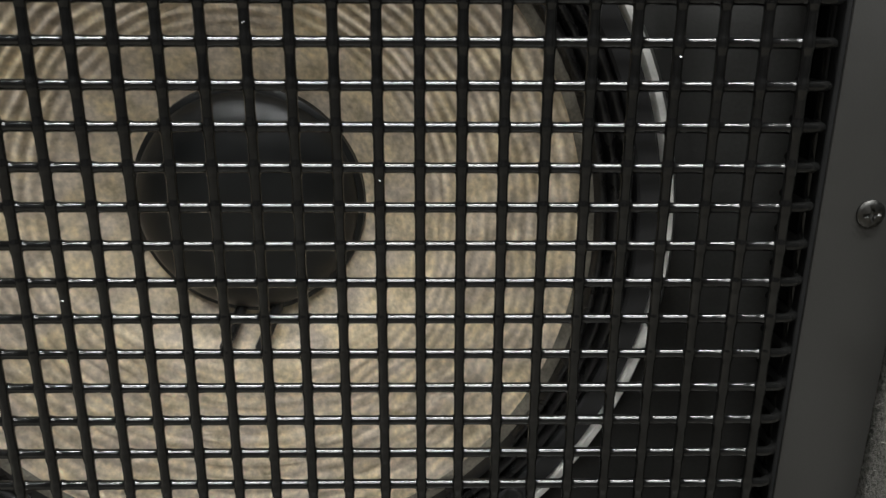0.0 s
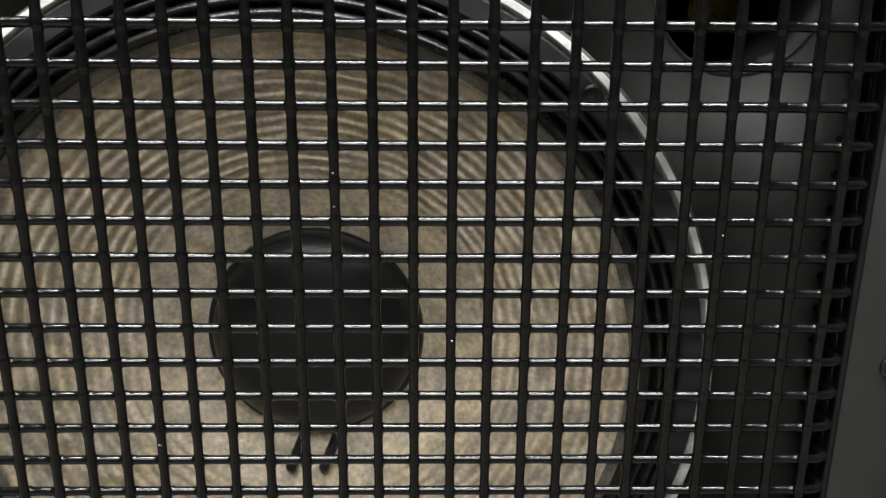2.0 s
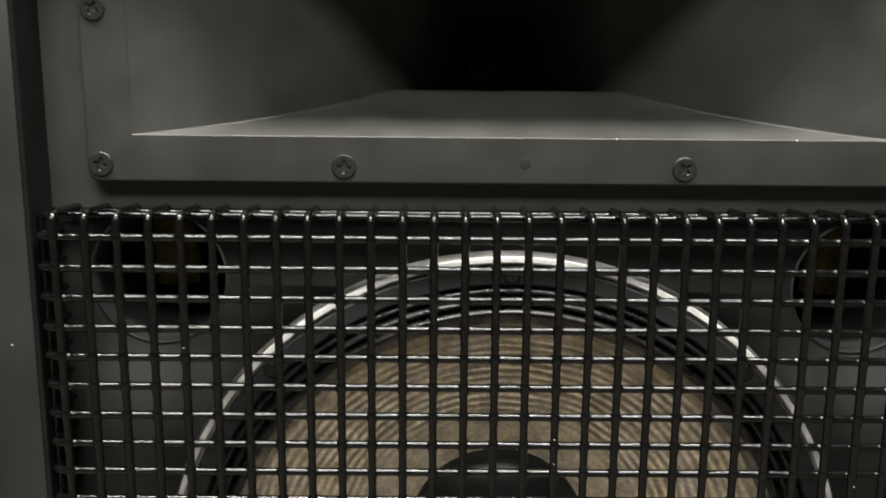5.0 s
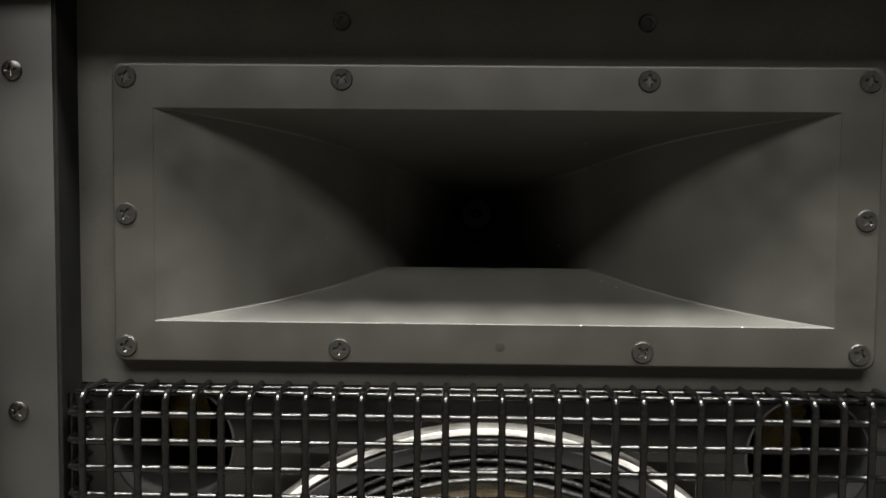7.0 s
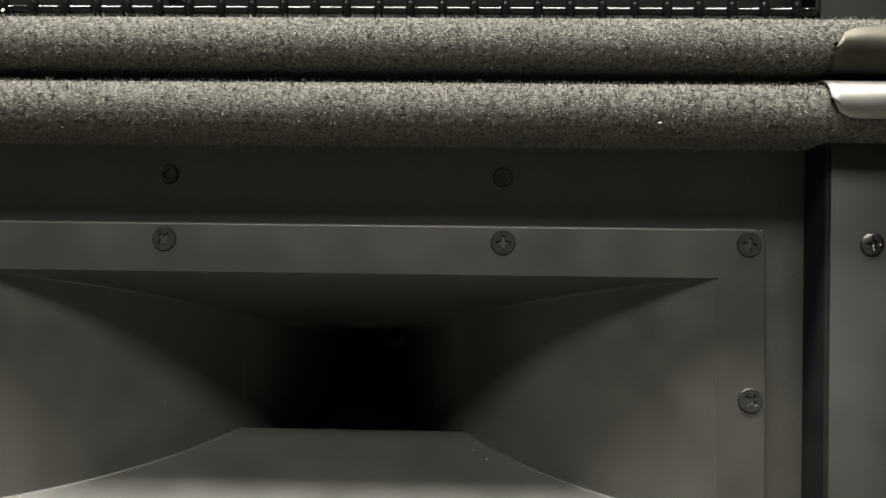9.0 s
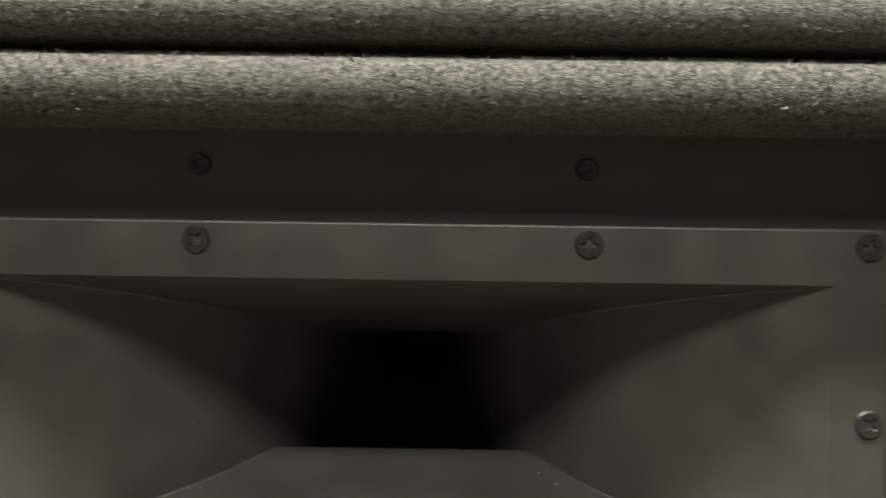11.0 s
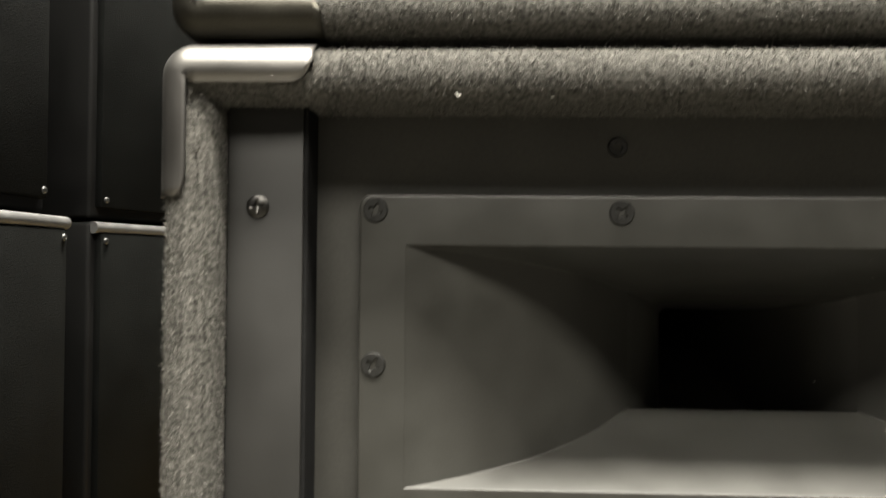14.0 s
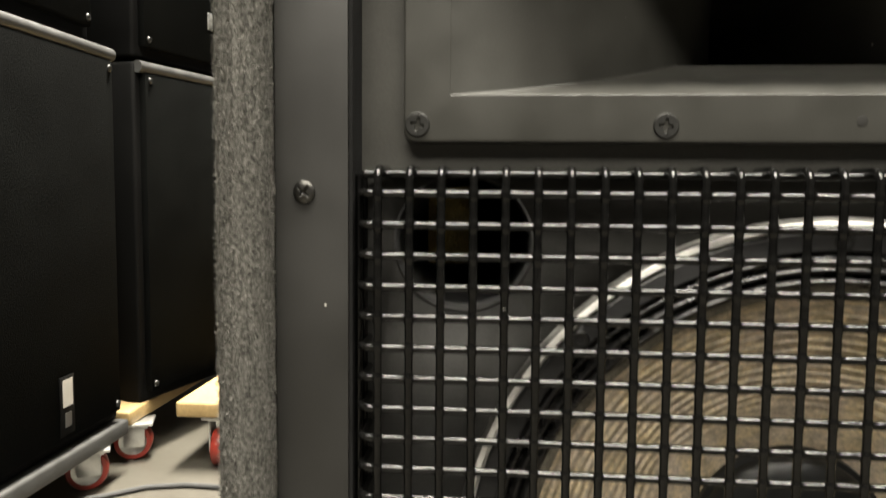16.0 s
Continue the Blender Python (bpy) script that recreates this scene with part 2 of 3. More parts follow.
def box(x0, x1, y0, y1, z0, z1, bevel=0.0, seg=2, bm=None):
    out = bmesh.new()
    bmesh.ops.create_cube(out, size=1)
    bmesh.ops.scale(out, vec=(x1 - x0, y1 - y0, z1 - z0), verts=out.verts)
    bmesh.ops.translate(out, vec=((x0 + x1) / 2, (y0 + y1) / 2, (z0 + z1) / 2), verts=out.verts)
    if bevel:
        bmesh.ops.bevel(out, geom=out.edges[:], offset=bevel, segments=seg, profile=0.5, affect="EDGES")
    if bm is None:
        return out
    join(bm, out)
    return bm


def join(bm, other):
    me = bpy.data.meshes.new("joined")
    other.to_mesh(me)
    other.free()
    bm.from_mesh(me)
    bpy.data.meshes.remove(me)


def lathe(profile, seg=96, wobble=None, closed=False):
    """Turns (radius, y) round the y axis."""
    bm = bmesh.new()
    rings = []
    for r, y in profile:
        if r < 1e-6:
            rings.append([bm.verts.new((0, y, 0))])
        else:
            ring = []
            for k in range(seg):
                a = 2 * math.pi * k / seg
                dy = wobble(r, a) if wobble else 0
                ring.append(bm.verts.new((r * math.cos(a), y + dy, r * math.sin(a))))
            rings.append(ring)
    for p, q in zip(rings, rings[1:]):
        for k in range(seg):
            a, b = p[k % len(p)], p[(k + 1) % len(p)]
            c, d = q[(k + 1) % len(q)], q[k % len(q)]
            face = [v for i, v in enumerate((a, b, c, d)) if v not in (a, b, c, d)[:i]]
            if len(face) > 2:
                bm.faces.new(face)
    bmesh.ops.recalc_face_normals(bm, faces=bm.faces)
    return bm


def tube(points, r, n=8, cap=True, swell=None, square=2.0):
    """A wire through the points, round or (square above 2) with a squarish section; swell widens it in the xz plane."""
    pts = [Vector(p) for p in points]
    bm = bmesh.new()
    rings = []
    side = None
    for i, p in enumerate(pts):
        way = (pts[min(i + 1, len(pts) - 1)] - pts[max(i - 1, 0)]).normalized()
        if side is None:
            side = way.orthogonal().normalized()
        side = (side - way * side.dot(way)).normalized()
        other = way.cross(side)
        wide = swell(p) if swell else 1
        w1, w2 = [r * (1 + (wide - 1) * (1 - 0.8 * abs(v.y))) for v in (side, other)]
        ring = []
        for k in range(n):
            c1, c2 = math.cos(2 * math.pi * k / n), math.sin(2 * math.pi * k / n)
            f = (abs(c1) ** square + abs(c2) ** square) ** (-1 / square)
            ring.append(bm.verts.new(p + f * (w1 * c1 * side + w2 * c2 * other)))
        rings.append(ring)
    for a, b in zip(rings, rings[1:]):
        for k in range(n):
            bm.faces.new((a[k], a[(k + 1) % n], b[(k + 1) % n], b[k]))
    if cap:
        bm.faces.new(rings[0][::-1])
        bm.faces.new(rings[-1])
    bmesh.ops.recalc_face_normals(bm, faces=bm.faces)
    return bm


def staple(half_a, half_b, back, front, bend, wave=0.0):
    """A wire bent back at both ends, in a plane: (along, out) pairs from one back end to the other."""
    pts = [(half_a, back)]
    for k in range(6):
        a = math.pi / 2 * k / 5
        pts.append((half_a + bend - bend * math.cos(a), front + bend - bend * math.sin(a)))
    for k in range(6):
        a = math.pi / 2 * k / 5
        pts.append((half_b - bend + bend * math.sin(a), front + bend - bend * math.cos(a)))
    pts.append((half_b, back))
    return pts


def screw_head(radius, height, mat, parent, label, pan=0.0, slot=0.18):
    """A domed head with a cross recess, looking towards -y."""
    bm = bmesh.new()
    seg, rings = 40, 10
    grid = []
    for i in range(rings + 1):
        r = radius * i / rings
        row = []
        for k in range(seg):
            a = 2 * math.pi * k / seg
            x, z = r * math.cos(a), r * math.sin(a)
            y = -height * math.sqrt(max(0.0, 1 - (r / radius) ** 2 * (1 - pan)))
            if i == rings:
                y = min(y, 0)
            arm = slot * radius * (1.25 - r / radius)
            if (abs(x) < arm or abs(z) < arm) and r < 0.62 * radius:
                y += height * 0.95 * (1 - r / radius / 0.75)
            row.append(bm.verts.new((x, y, z)))
        grid.append(row)
    rim = [bm.verts.new((radius * math.cos(2 * math.pi * k / seg), 0.0006, radius * math.sin(2 * math.pi * k / seg))) for k in range(seg)]
    grid.append(rim)
    for p, q in zip(grid, grid[1:]):
        for k in range(seg):
            bm.faces.new((p[k], q[k], q[(k + 1) % seg], p[(k + 1) % seg]))
    bmesh.ops.remove_doubles(bm, verts=bm.verts, dist=1e-6)
    bmesh.ops.recalc_face_normals(bm, faces=bm.faces)
    return part("screw", bm, mat, parent, label)


def flush_screw(radius, parent, label):
    """A countersunk flat head with a sharp cross recess, looking towards -y, in a shallow seat."""
    bm = bmesh.new()
    seg, arm, half, deep = 40, 0.60 * radius, 0.13 * radius, 0.0013
    ring = lambda r, y: [bm.verts.new((r * math.cos(2 * math.pi * k / seg), y, r * math.sin(2 * math.pi * k / seg))) for k in range(seg)]
    seat, rim, edge = ring(radius * 1.08, 0.0004), ring(radius, -0.0003), ring(radius * 0.93, -0.0007)
    for p, q in ((seat, rim), (rim, edge)):
        for k in range(seg):
            bm.faces.new((p[k], p[(k + 1) % seg], q[(k + 1) % seg], q[k]))
    outline = []
    for q in range(4):
        a = math.pi / 2 * q
        for u, v in ((arm, -half), (arm, half), (half * 1.5, half * 1.5)):
            outline.append((u * math.cos(a) - v * math.sin(a), u * math.sin(a) + v * math.cos(a)))
    mouth = [bm.verts.new((x, -0.0007, z)) for x, z in outline]
    low = [bm.verts.new((x * 0.45, deep, z * 0.45)) for x, z in outline]
    n = len(outline)
    lines = [bm.edges.get((edge[k], edge[(k + 1) % seg])) for k in range(seg)] + [bm.edges.new((mouth[k], mouth[(k + 1) % n])) for k in range(n)]
    bmesh.ops.triangle_fill(bm, use_beauty=True, edges=lines)
    for f in list(bm.faces):
        c = f.calc_center_median()
        x, z = abs(c.x), abs(c.z)
        if all(v in mouth for v in f.verts) and (min(x, z) < half or max(x, z) < half * 1.5):
            bm.faces.remove(f)
    for k in range(n):
        bm.faces.new((mouth[k], mouth[(k + 1) % n], low[(k + 1) % n], low[k]))
    bm.faces.new(low)
    bmesh.ops.recalc_face_normals(bm, faces=bm.faces)
    return part("screw", bm, M_SCREW, parent, label)


def empty(name, label, category, group="", m=None):
    ob = new(name)
    ob.empty_display_size = 0.05
    if m is not None:
        ob.matrix_basis = m
    return tagged(ob, label, category, group)


# ---- room ----
def slab(name, *size):
    ob = mesh_ob(name, box(*size), {"floor": M_FLOOR, "ceiling": M_CEIL}.get(name, M_WALL), smooth=False)
    return tagged(ob, kind="structure")


slab("floor", -3.2, 3.2, -2.9, 3.2, FLOOR_Z - 0.1, FLOOR_Z)
slab("ceiling", -3.2, 3.2, -2.9, 3.2, CEIL_Z, CEIL_Z + 0.1)
slab("wall_north", -3.2, 3.2, 3.2, 3.3, FLOOR_Z, CEIL_Z)
slab("wall_south", -3.2, 3.2, -3.0, -2.9, FLOOR_Z, CEIL_Z)
slab("wall_west", -3.3, -3.2, -2.9, 3.2, FLOOR_Z, CEIL_Z)
slab("wall_east", 3.2, 3.3, -2.9, 3.2, FLOOR_Z, CEIL_Z)

# ---- the carpeted loudspeaker ----
XL, XR = -0.2490, 0.2520
TOP, BOT = 0.2156, FLOOR_Z
FRONT, BACK = -0.0290, 0.36
BOARD = 0.0210
RAIL_Y, BAFFLE_Y = -0.0135, 0.0070
PITCH, ROW = 0.0127, 0.012493
WIRE = 0.00162
MESH_Y = -0.0166


def carpet_board(x0, x1, z0, z1, parent):
    """A felt-wrapped plywood board with softly rounded, slightly uneven edges."""
    bm = box(x0, x1, FRONT, BACK, z0, z1, 0.0101, 6)
    return part("carpet_board", bm, M_CARPET, parent)


def fibres(name, parent, spots, length, seed):
    """Short felt hairs over the rounded front edges of boards. spots: x0, x1, z0, z1 and how many."""
    rng = np.random.default_rng(seed)
    verts, total = [], 0
    r = 0.0101
    for x0, x1, z0, z1, count in spots:
        lying = x1 - x0 > z1 - z0
        thick, run = (z1 - z0, x1 - x0) if lying else (x1 - x0, z1 - z0)
        flat, arc = thick / 2 - r, math.pi / 2 * r
        # u runs along the outline: 25 mm of the upper side, the rounding, 25 mm of the lower side
        u = rng.uniform(-(flat + arc + 0.025), flat + arc + 0.025, (count, 1))
        sign, d = np.sign(u), np.abs(u)
        ang = np.clip((d - flat) / r, 0, math.pi / 2)
        off = sign * (np.minimum(d, flat) + r * np.sin(ang))
        y = FRONT + r - r * np.cos(ang) + np.maximum(0, d - flat - arc)
        s = rng.random((count, 1)) * run
        zero = np.zeros((count, 1))
        if lying:
            base, out = np.hstack([x0 + s, y, (z0 + z1) / 2 + off]), np.hstack([zero, -np.cos(ang), sign * np.sin(ang)])
        else:
            base, out = np.hstack([(x0 + x1) / 2 + off, y, z0 + s]), np.hstack([sign * np.sin(ang), -np.cos(ang), zero])
        # neighbouring hairs lean together, in tufts
        lean = np.stack([np.sin(base[:, 0] * 1900 + 7 * np.sin(base[:, 2] * 1300)), np.sin(base[:, 1] * 1700 + base[:, 0] * 900), np.sin(base[:, 2] * 2100 + 6 * np.sin(base[:, 0] * 1100))], 1)
        way = out * rng.uniform(0.15, 0.7, (count, 1)) + 0.45 * lean + rng.normal(0, 0.4, (count, 3))
        way /= np.linalg.norm(way, axis=1, keepdims=True)
        dot = (way * out).sum(1, keepdims=True)
        way = np.where(dot < 0.08, way - out * (dot - 0.1), way)
        side = np.cross(way, out + rng.normal(0, 0.3, (count, 3)))
        side /= np.linalg.norm(side, axis=1, keepdims=True)
        size = length * rng.uniform(0.5, 1.3, (count, 1))
        base = base - out * 0.0003
        verts.append(np.stack([base - side * 0.00020, base + side * 0.00020, base + way * size], 1).reshape(-1, 3))
        total += count
    me = bpy.data.meshes.new(name)
    me.from_pydata(np.concatenate(verts).tolist(), [], np.arange(3 * total).reshape(-1, 3).tolist())
    me.materials.append(M_CARPET)
    ob = new(name, me)
    ob.parent = parent
    return tagged(ob, kind="stuff")


def metal_corner(parent, right, up):
    """A pressed steel corner cap, swept round the corner of the front edge."""
    r, t, rad, arm_x, arm_z = 0.0101, 0.0011, 0.0125, 0.0600, 0.0590
    lip_x, lip_z = 0.0160, 0.0118
    path = [("x", arm_x - k * (arm_x - rad) / 14, 0.0) for k in range(15)]
    path += [("c", 0.0, math.pi / 2 * k / 8) for k in range(1, 8)]
    path += [("z", rad + k * (arm_z - rad) / 14, 0.0) for k in range(15)]
    bm = bmesh.new()
    rows = []
    for kind, s, a in path:
        length = {"x": arm_x, "z": arm_z, "c": 1.0}[kind]
        lip = {"x": lip_x, "z": lip_z, "c": (lip_x + lip_z) / 2}[kind]
        tip = max(0.0, s - (length - 0.010)) / 0.010 if kind != "c" else 0.0
        lip = r * 0.8 + (lip - r * 0.8) * math.sqrt(max(0.0, 1 - tip * tip)) if kind != "c" else lip
        prof = [(0.0, 0.055), (0.0, 0.033)] + [(r - r * math.cos(math.pi / 2 * k / 10), r - r * math.sin(math.pi / 2 * k / 10)) for k in range(11)] + [(lip, 0.0)]
        row = []
        for d, y in prof:
            if kind == "x":
                x, z = max(s, min(d, lip_z)), -d
            elif kind == "z":
                x, z = d, -max(s, min(d, lip_x))
            elif d < rad:
                x, z = rad - (rad - d) * math.sin(a), -(rad - (rad - d) * math.cos(a))
            else:
                x, z = min(d, lip_z), -min(d, lip_x)
            row.append(bm.verts.new((x, FRONT - t + y, z)))
        rows.append(row)
    for p, q in zip(rows, rows[1:]):
        for k in range(len(p) - 1):
            bm.faces.new((p[k], p[k + 1], q[k + 1], q[k]))
    bmesh.ops.remove_doubles(bm, verts=bm.verts, dist=1e-5)
    bmesh.ops.recalc_face_normals(bm, faces=bm.faces)
    ob = part("corner_cap", bm, M_CORNER if up else M_CORNER_SHADED, parent, "pressed steel corner cap" if up else "pressed steel corner cap with shade put into its colour")
    mod = ob.modifiers.new("thickness", "SOLIDIFY")
    mod.thickness, mod.offset = 0.0010, 0
    ob.matrix_basis = Matrix.Translation((XR + t if right else XL - t, 0, TOP + t if up else BOT - t)) @ Matrix.Diagonal((-1 if right else 1, 1, 1 if up else -1, 1))
    return ob


def horn(parent):
    """A moulded constant-directivity horn: a flange plate, flat floor and roof, and curved side walls."""
    x0, x1, z0, z1 = -0.1765, 0.1810, 0.0210, 0.1612
    mx0, mx1, mz0, mz1 = -0.1570, 0.1612, 0.0407, 0.1403
    h = empty_part("horn", parent)
    bm = bmesh.new()
    # the plate, with the mouth cut out: an outer rounded outline and the inner rectangle
    outer = []
    cr = 0.005
    for cx, cz, a0 in ((x1 - cr, z1 - cr, 0), (x0 + cr, z1 - cr, 90), (x0 + cr, z0 + cr, 180), (x1 - cr, z0 + cr, 270)):
        for k in range(7):
            a = radians(a0 + 15 * k)
            outer.append((cx + cr * math.cos(a), cz + cr * math.sin(a)))
    ease = 0.0003
    inner = [(mx1 + ease, mz1 + ease), (mx0 - ease, mz1 + ease), (mx0 - ease, mz0 - ease), (mx1 + ease, mz0 - ease)]
    lip = 0.0013
    cx, cz = (x0 + x1) / 2, (z0 + z1) / 2
    rims = []
    for k in range(6):
        a = math.pi / 2 * k / 5
        inset, y = lip * (1 - math.cos(a)), lip * (1 - math.sin(a))
        rims.append([bm.verts.new((x - inset * (1 if x > cx else -1), y, z - inset * (1 if z > cz else -1))) for x, z in outer])
    big, mid = rims[0], rims[-1]
    low = [bm.verts.new((x, BAFFLE_Y + 0.0005, z)) for x, z in outer]
    ins = [bm.verts.new((x, 0, z)) for x, z in inner]
    n = len(outer)
    for k in range(n):
        bm.faces.new((low[k], low[(k + 1) % n], big[(k + 1) % n], big[k]))
        for p, q in zip(rims, rims[1:]):
            bm.faces.new((p[k], p[(k + 1) % n], q[(k + 1) % n], q[k]))
    for c in range(4):
        seg = mid[7 * c:7 * c + 7]
        for a, b in zip(seg, seg[1:]):
            bm.faces.new((a, b, ins[c]))
        bm.faces.new((seg[-1], mid[(7 * c + 7) % n], ins[(c + 1) % 4], ins[c]))
    bmesh.ops.recalc_face_normals(bm, faces=bm.faces)
    plate = part("flange", bm, M_HORN, h)
    # the flare, as sections from the mouth to the throat
    bm = bmesh.new()
    rows = []
    depth = 0.066
    steps = 20
    mxc, mzc = (mx0 + mx1) / 2, (mz0 + mz1) / 2

    def section(y, half, hz, rc):
        row = []
        for sx, sz, a0 in ((1, 1, 0), (-1, 1, 90), (-1, -1, 180), (1, -1, 270)):
            for k in range(4):
                a = radians(a0 + 30 * k)
                row.append(bm.verts.new((mxc + sx * (half - rc) + rc * math.cos(a), y, mzc + sz * (hz - rc) + rc * math.sin(a))))
        return row

    high = (mz1 - mz0) / 2
    rows.append(section(0.0, 0.1591 + ease, high + ease, 0.0002))
    rows.append(section(ease * 0.4, 0.1591 + ease * 0.3, high + ease * 0.3, 0.0003))
    for i in range(steps + 1):
        t = i / steps
        half = 0.0555 + (0.1591 - 0.0555) * ((1 - t) * 0.56 + (1 - t) ** 3.2 * 0.44)
        rows.append(section(ease + (depth - ease) * t, half, high * (1 - t) + 0.0283 * t, 0.0003 + 0.0009 * min(1, 4 * t)))
    for p, q in zip(rows, rows[1:]):
        for k in range(16):
            bm.faces.new((p[k], p[(k + 1) % 16], q[(k + 1) % 16], q[k]))
    bmesh.ops.recalc_face_normals(bm, faces=bm.faces)
    bmesh.ops.reverse_faces(bm, faces=bm.faces)
    part("flare", bm, M_HORN, h, "deep black horn mouth with curved sides")
    # the duct behind the flare: roof and sides run on, the floor drops away, and the driver's exit closes it
    duct = ((depth, 0.0555, 0.0283, 0.0283), (depth + 0.0012, 0.0543, 0.0279, 0.0360), (0.071, 0.0502, 0.0262, 0.0440), (0.077, 0.0448, 0.0245, 0.0460),
            (0.085, 0.0392, 0.0226, 0.0460), (0.100, 0.0325, 0.0203, 0.0460), (0.125, 0.0262, 0.0175, 0.0420), (0.160, 0.0200, 0.0150, 0.0280),
            (0.210, 0.0140, 0.0127, 0.0145), (0.300, 0.0125, 0.0125, 0.0125))
    for name, mat, span, label in (("throat", M_HORN, duct, "dark throat"),):
        bm = bmesh.new()
        rows = []
        for y, half, up, down in span:
            row = []
            rc = 0.002 + 0.0095 * (y - depth) / (0.300 - depth)
            for sx, sz, a0 in ((1, up, 0), (-1, up, 90), (-1, -down, 180), (1, -down, 270)):
                for k in range(4):
                    a = radians(a0 + 30 * k)
                    row.append(bm.verts.new((mxc + sx * (half - rc) + rc * math.cos(a), y, mzc + sz - math.copysign(rc, sz) + rc * math.sin(a))))
            rows.append(row)
        for p, q in zip(rows, rows[1:]):
            for k in range(16):
                bm.faces.new((p[k], p[(k + 1) % 16], q[(k + 1) % 16], q[k]))
        bm.faces.new(rows[-1])
        bmesh.ops.recalc_face_normals(bm, faces=bm.faces)
        bmesh.ops.reverse_faces(bm, faces=bm.faces)
        part(name, bm, mat, h, label)
    first = None
    for x, z, turn in ((-0.1698, 0.1546, 20), (-0.0690, 0.1540, 40), (0.0730, 0.1540, 0), (0.1740, 0.1544, 10), (-0.1702, 0.0909, 30), (0.1745, 0.0907, 40),
                       (-0.1707, 0.0284, 15), (-0.0697, 0.0280, 5), (0.0726, 0.0281, 50), (0.1734, 0.0282, 25)):
        m = pose(x, -0.0001, z, 0, turn, 0)
        if first is None:
            first = flush_screw(0.0050, h, "black cross-head screw")
            first.matrix_basis = m
        else:
            again(first, m)
    plug = part("plug", lathe([(0.0, -0.0001), (0.0017, -0.0002), (0.0022, -0.0001), (0.0023, 0.0004)], 24), M_RAIL, h, "small dull plug in the flange")
    plug.matrix_basis = Matrix.Translation((0.0059, 0, 0.0300))
    tip = part("driver_exit", lathe([(0.0, 0.283), (0.0028, 0.2845), (0.0042, 0.289), (0.0045, 0.3)], 24), M_STEEL, h, "dull metal driver tip deep in the throat")
    tip.matrix_basis = Matrix.Translation((mxc, 0, mzc))
    return h


def empty_part(name, parent, label=""):
    ob = new(name)
    ob.empty_display_size = 0.02
    ob.parent = parent
    if label:
        ob["label"] = label
    return ob


def woofer(parent):
    w = empty_part("woofer", parent, "tan paper cone woofer with black dust cap")
    w.matrix_basis = Matrix.Translation((0.0013, 0, -0.1632))
    R = 0.1548
    part("frame_edge", lathe([(R + 0.0006, 0.008), (R + 0.0004, 0.0030), (R - 0.0002, 0.0018), (R - 0.0010, 0.0006)], 160), M_CAST, w, "dull cast metal edge of the woofer frame")
    part("frame_rim", lathe([(R - 0.0010, 0.0006), (R - 0.0014, 0.0001), (R - 0.0034, -0.0003), (R - 0.0040, 0.0004), (R - 0.0044, 0.0035), (R - 0.010, 0.0035)], 160), M_ALU, w, "bare aluminium rim")
    part("gasket", lathe([(R - 0.0050, 0.004), (R - 0.0052, 0.0004), (R - 0.0060, -0.0006), (R - 0.0125, -0.0006), (R - 0.0134, 0.0002), (R - 0.0140, 0.0060)], 160), M_GASKET, w, "black rubber gasket ring")
    # accordion surround: three rolls standing nearly level with the rim
    prof = []
    r1, r0 = R - 0.0136, 0.1272
    for k in range(61):
        t = k / 60
        prof.append((r1 + (r0 - r1) * t, 0.0042 - 0.0018 * t - 0.0042 * abs(math.sin(3.0 * math.pi * t)) ** 0.8))
    part("surround", lathe(prof, 160), M_SURROUND, w, "black pleated cloth surround")
    prof = [(0.1276 - 0.0042 * k / 6, 0.0020 + 0.0016 * k / 6 - 0.0007 * math.sin(math.pi * k / 6)) for k in range(7)]
    part("cone_edge", lathe(prof, 160, lambda r, a: 0.0003 * noise.noise(Vector((r * math.cos(a), r * math.sin(a), 0)) * 160)), M_EDGE, w, "grey doped edge of the cone")
    # ribbed cone
    prof = []
    for k in range(201):
        t = k / 200
        prof.append((0.1280 + (0.0425 - 0.1280) * t, 0.0022 + 0.0470 * t ** 0.92))

    def uneven(r, a):
        p = Vector((r * math.cos(a), r * math.sin(a), 0))
        rib = min(1.0, max(0.0, (r - 0.064) / 0.014))
        phase = 1.5 * noise.noise(p * 42) + 0.8 * noise.noise(p * 130)
        strength = 0.00055 * (0.75 + 0.8 * noise.noise(p * 75 + Vector((5, 2, 1))))
        return rib * strength * math.sin(2 * math.pi * r / 0.0041 + phase) + 0.0006 * noise.noise(p * 55)

    part("cone", lathe(prof, 260, uneven), M_CONE, w, "ribbed tan paper cone")
    prof = [(0.0462, 0.0480), (0.0455, 0.0448), (0.0434, 0.0438)]
    for k in range(13):
        a = math.pi / 2 * k / 12
        prof.append((0.0432 * math.cos(a), 0.0438 - 0.0135 * math.sin(a)))
    part("dust_cap", lathe(prof, 72), M_CAP, w, "domed black dust cap")
    for dx in (0.0, 0.0145):
        pts = [(-0.0035 + dx, 0.0470, -0.036), (-0.0055 + dx, 0.0435, -0.044), (-0.0095 + dx, 0.0385, -0.0535), (-0.0118 + dx, 0.0365, -0.0585), (-0.0122 + dx, 0.0395, -0.0602)]
        part("lead", tube(pts, 0.0023, 10), M_LEAD, w, "black glued lead")
    first = None
    for turn in (45, 90, 135, 225, 315):
        a = radians(turn)
        m = Matrix.Translation((0.1458 * math.cos(a), 0.0002, 0.1458 * math.sin(a)))
        if first is None:
            first = part("bolt", lathe([(0.0, 0.0004), (0.0016, 0.0004), (0.0018, -0.0014), (0.0030, -0.0016), (0.0038, -0.0010), (0.0041, 0.0002)], 24), M_LEAD, w, "black socket mounting bolt")
            first.matrix_basis = m
        else:
            again(first, m)
    return w


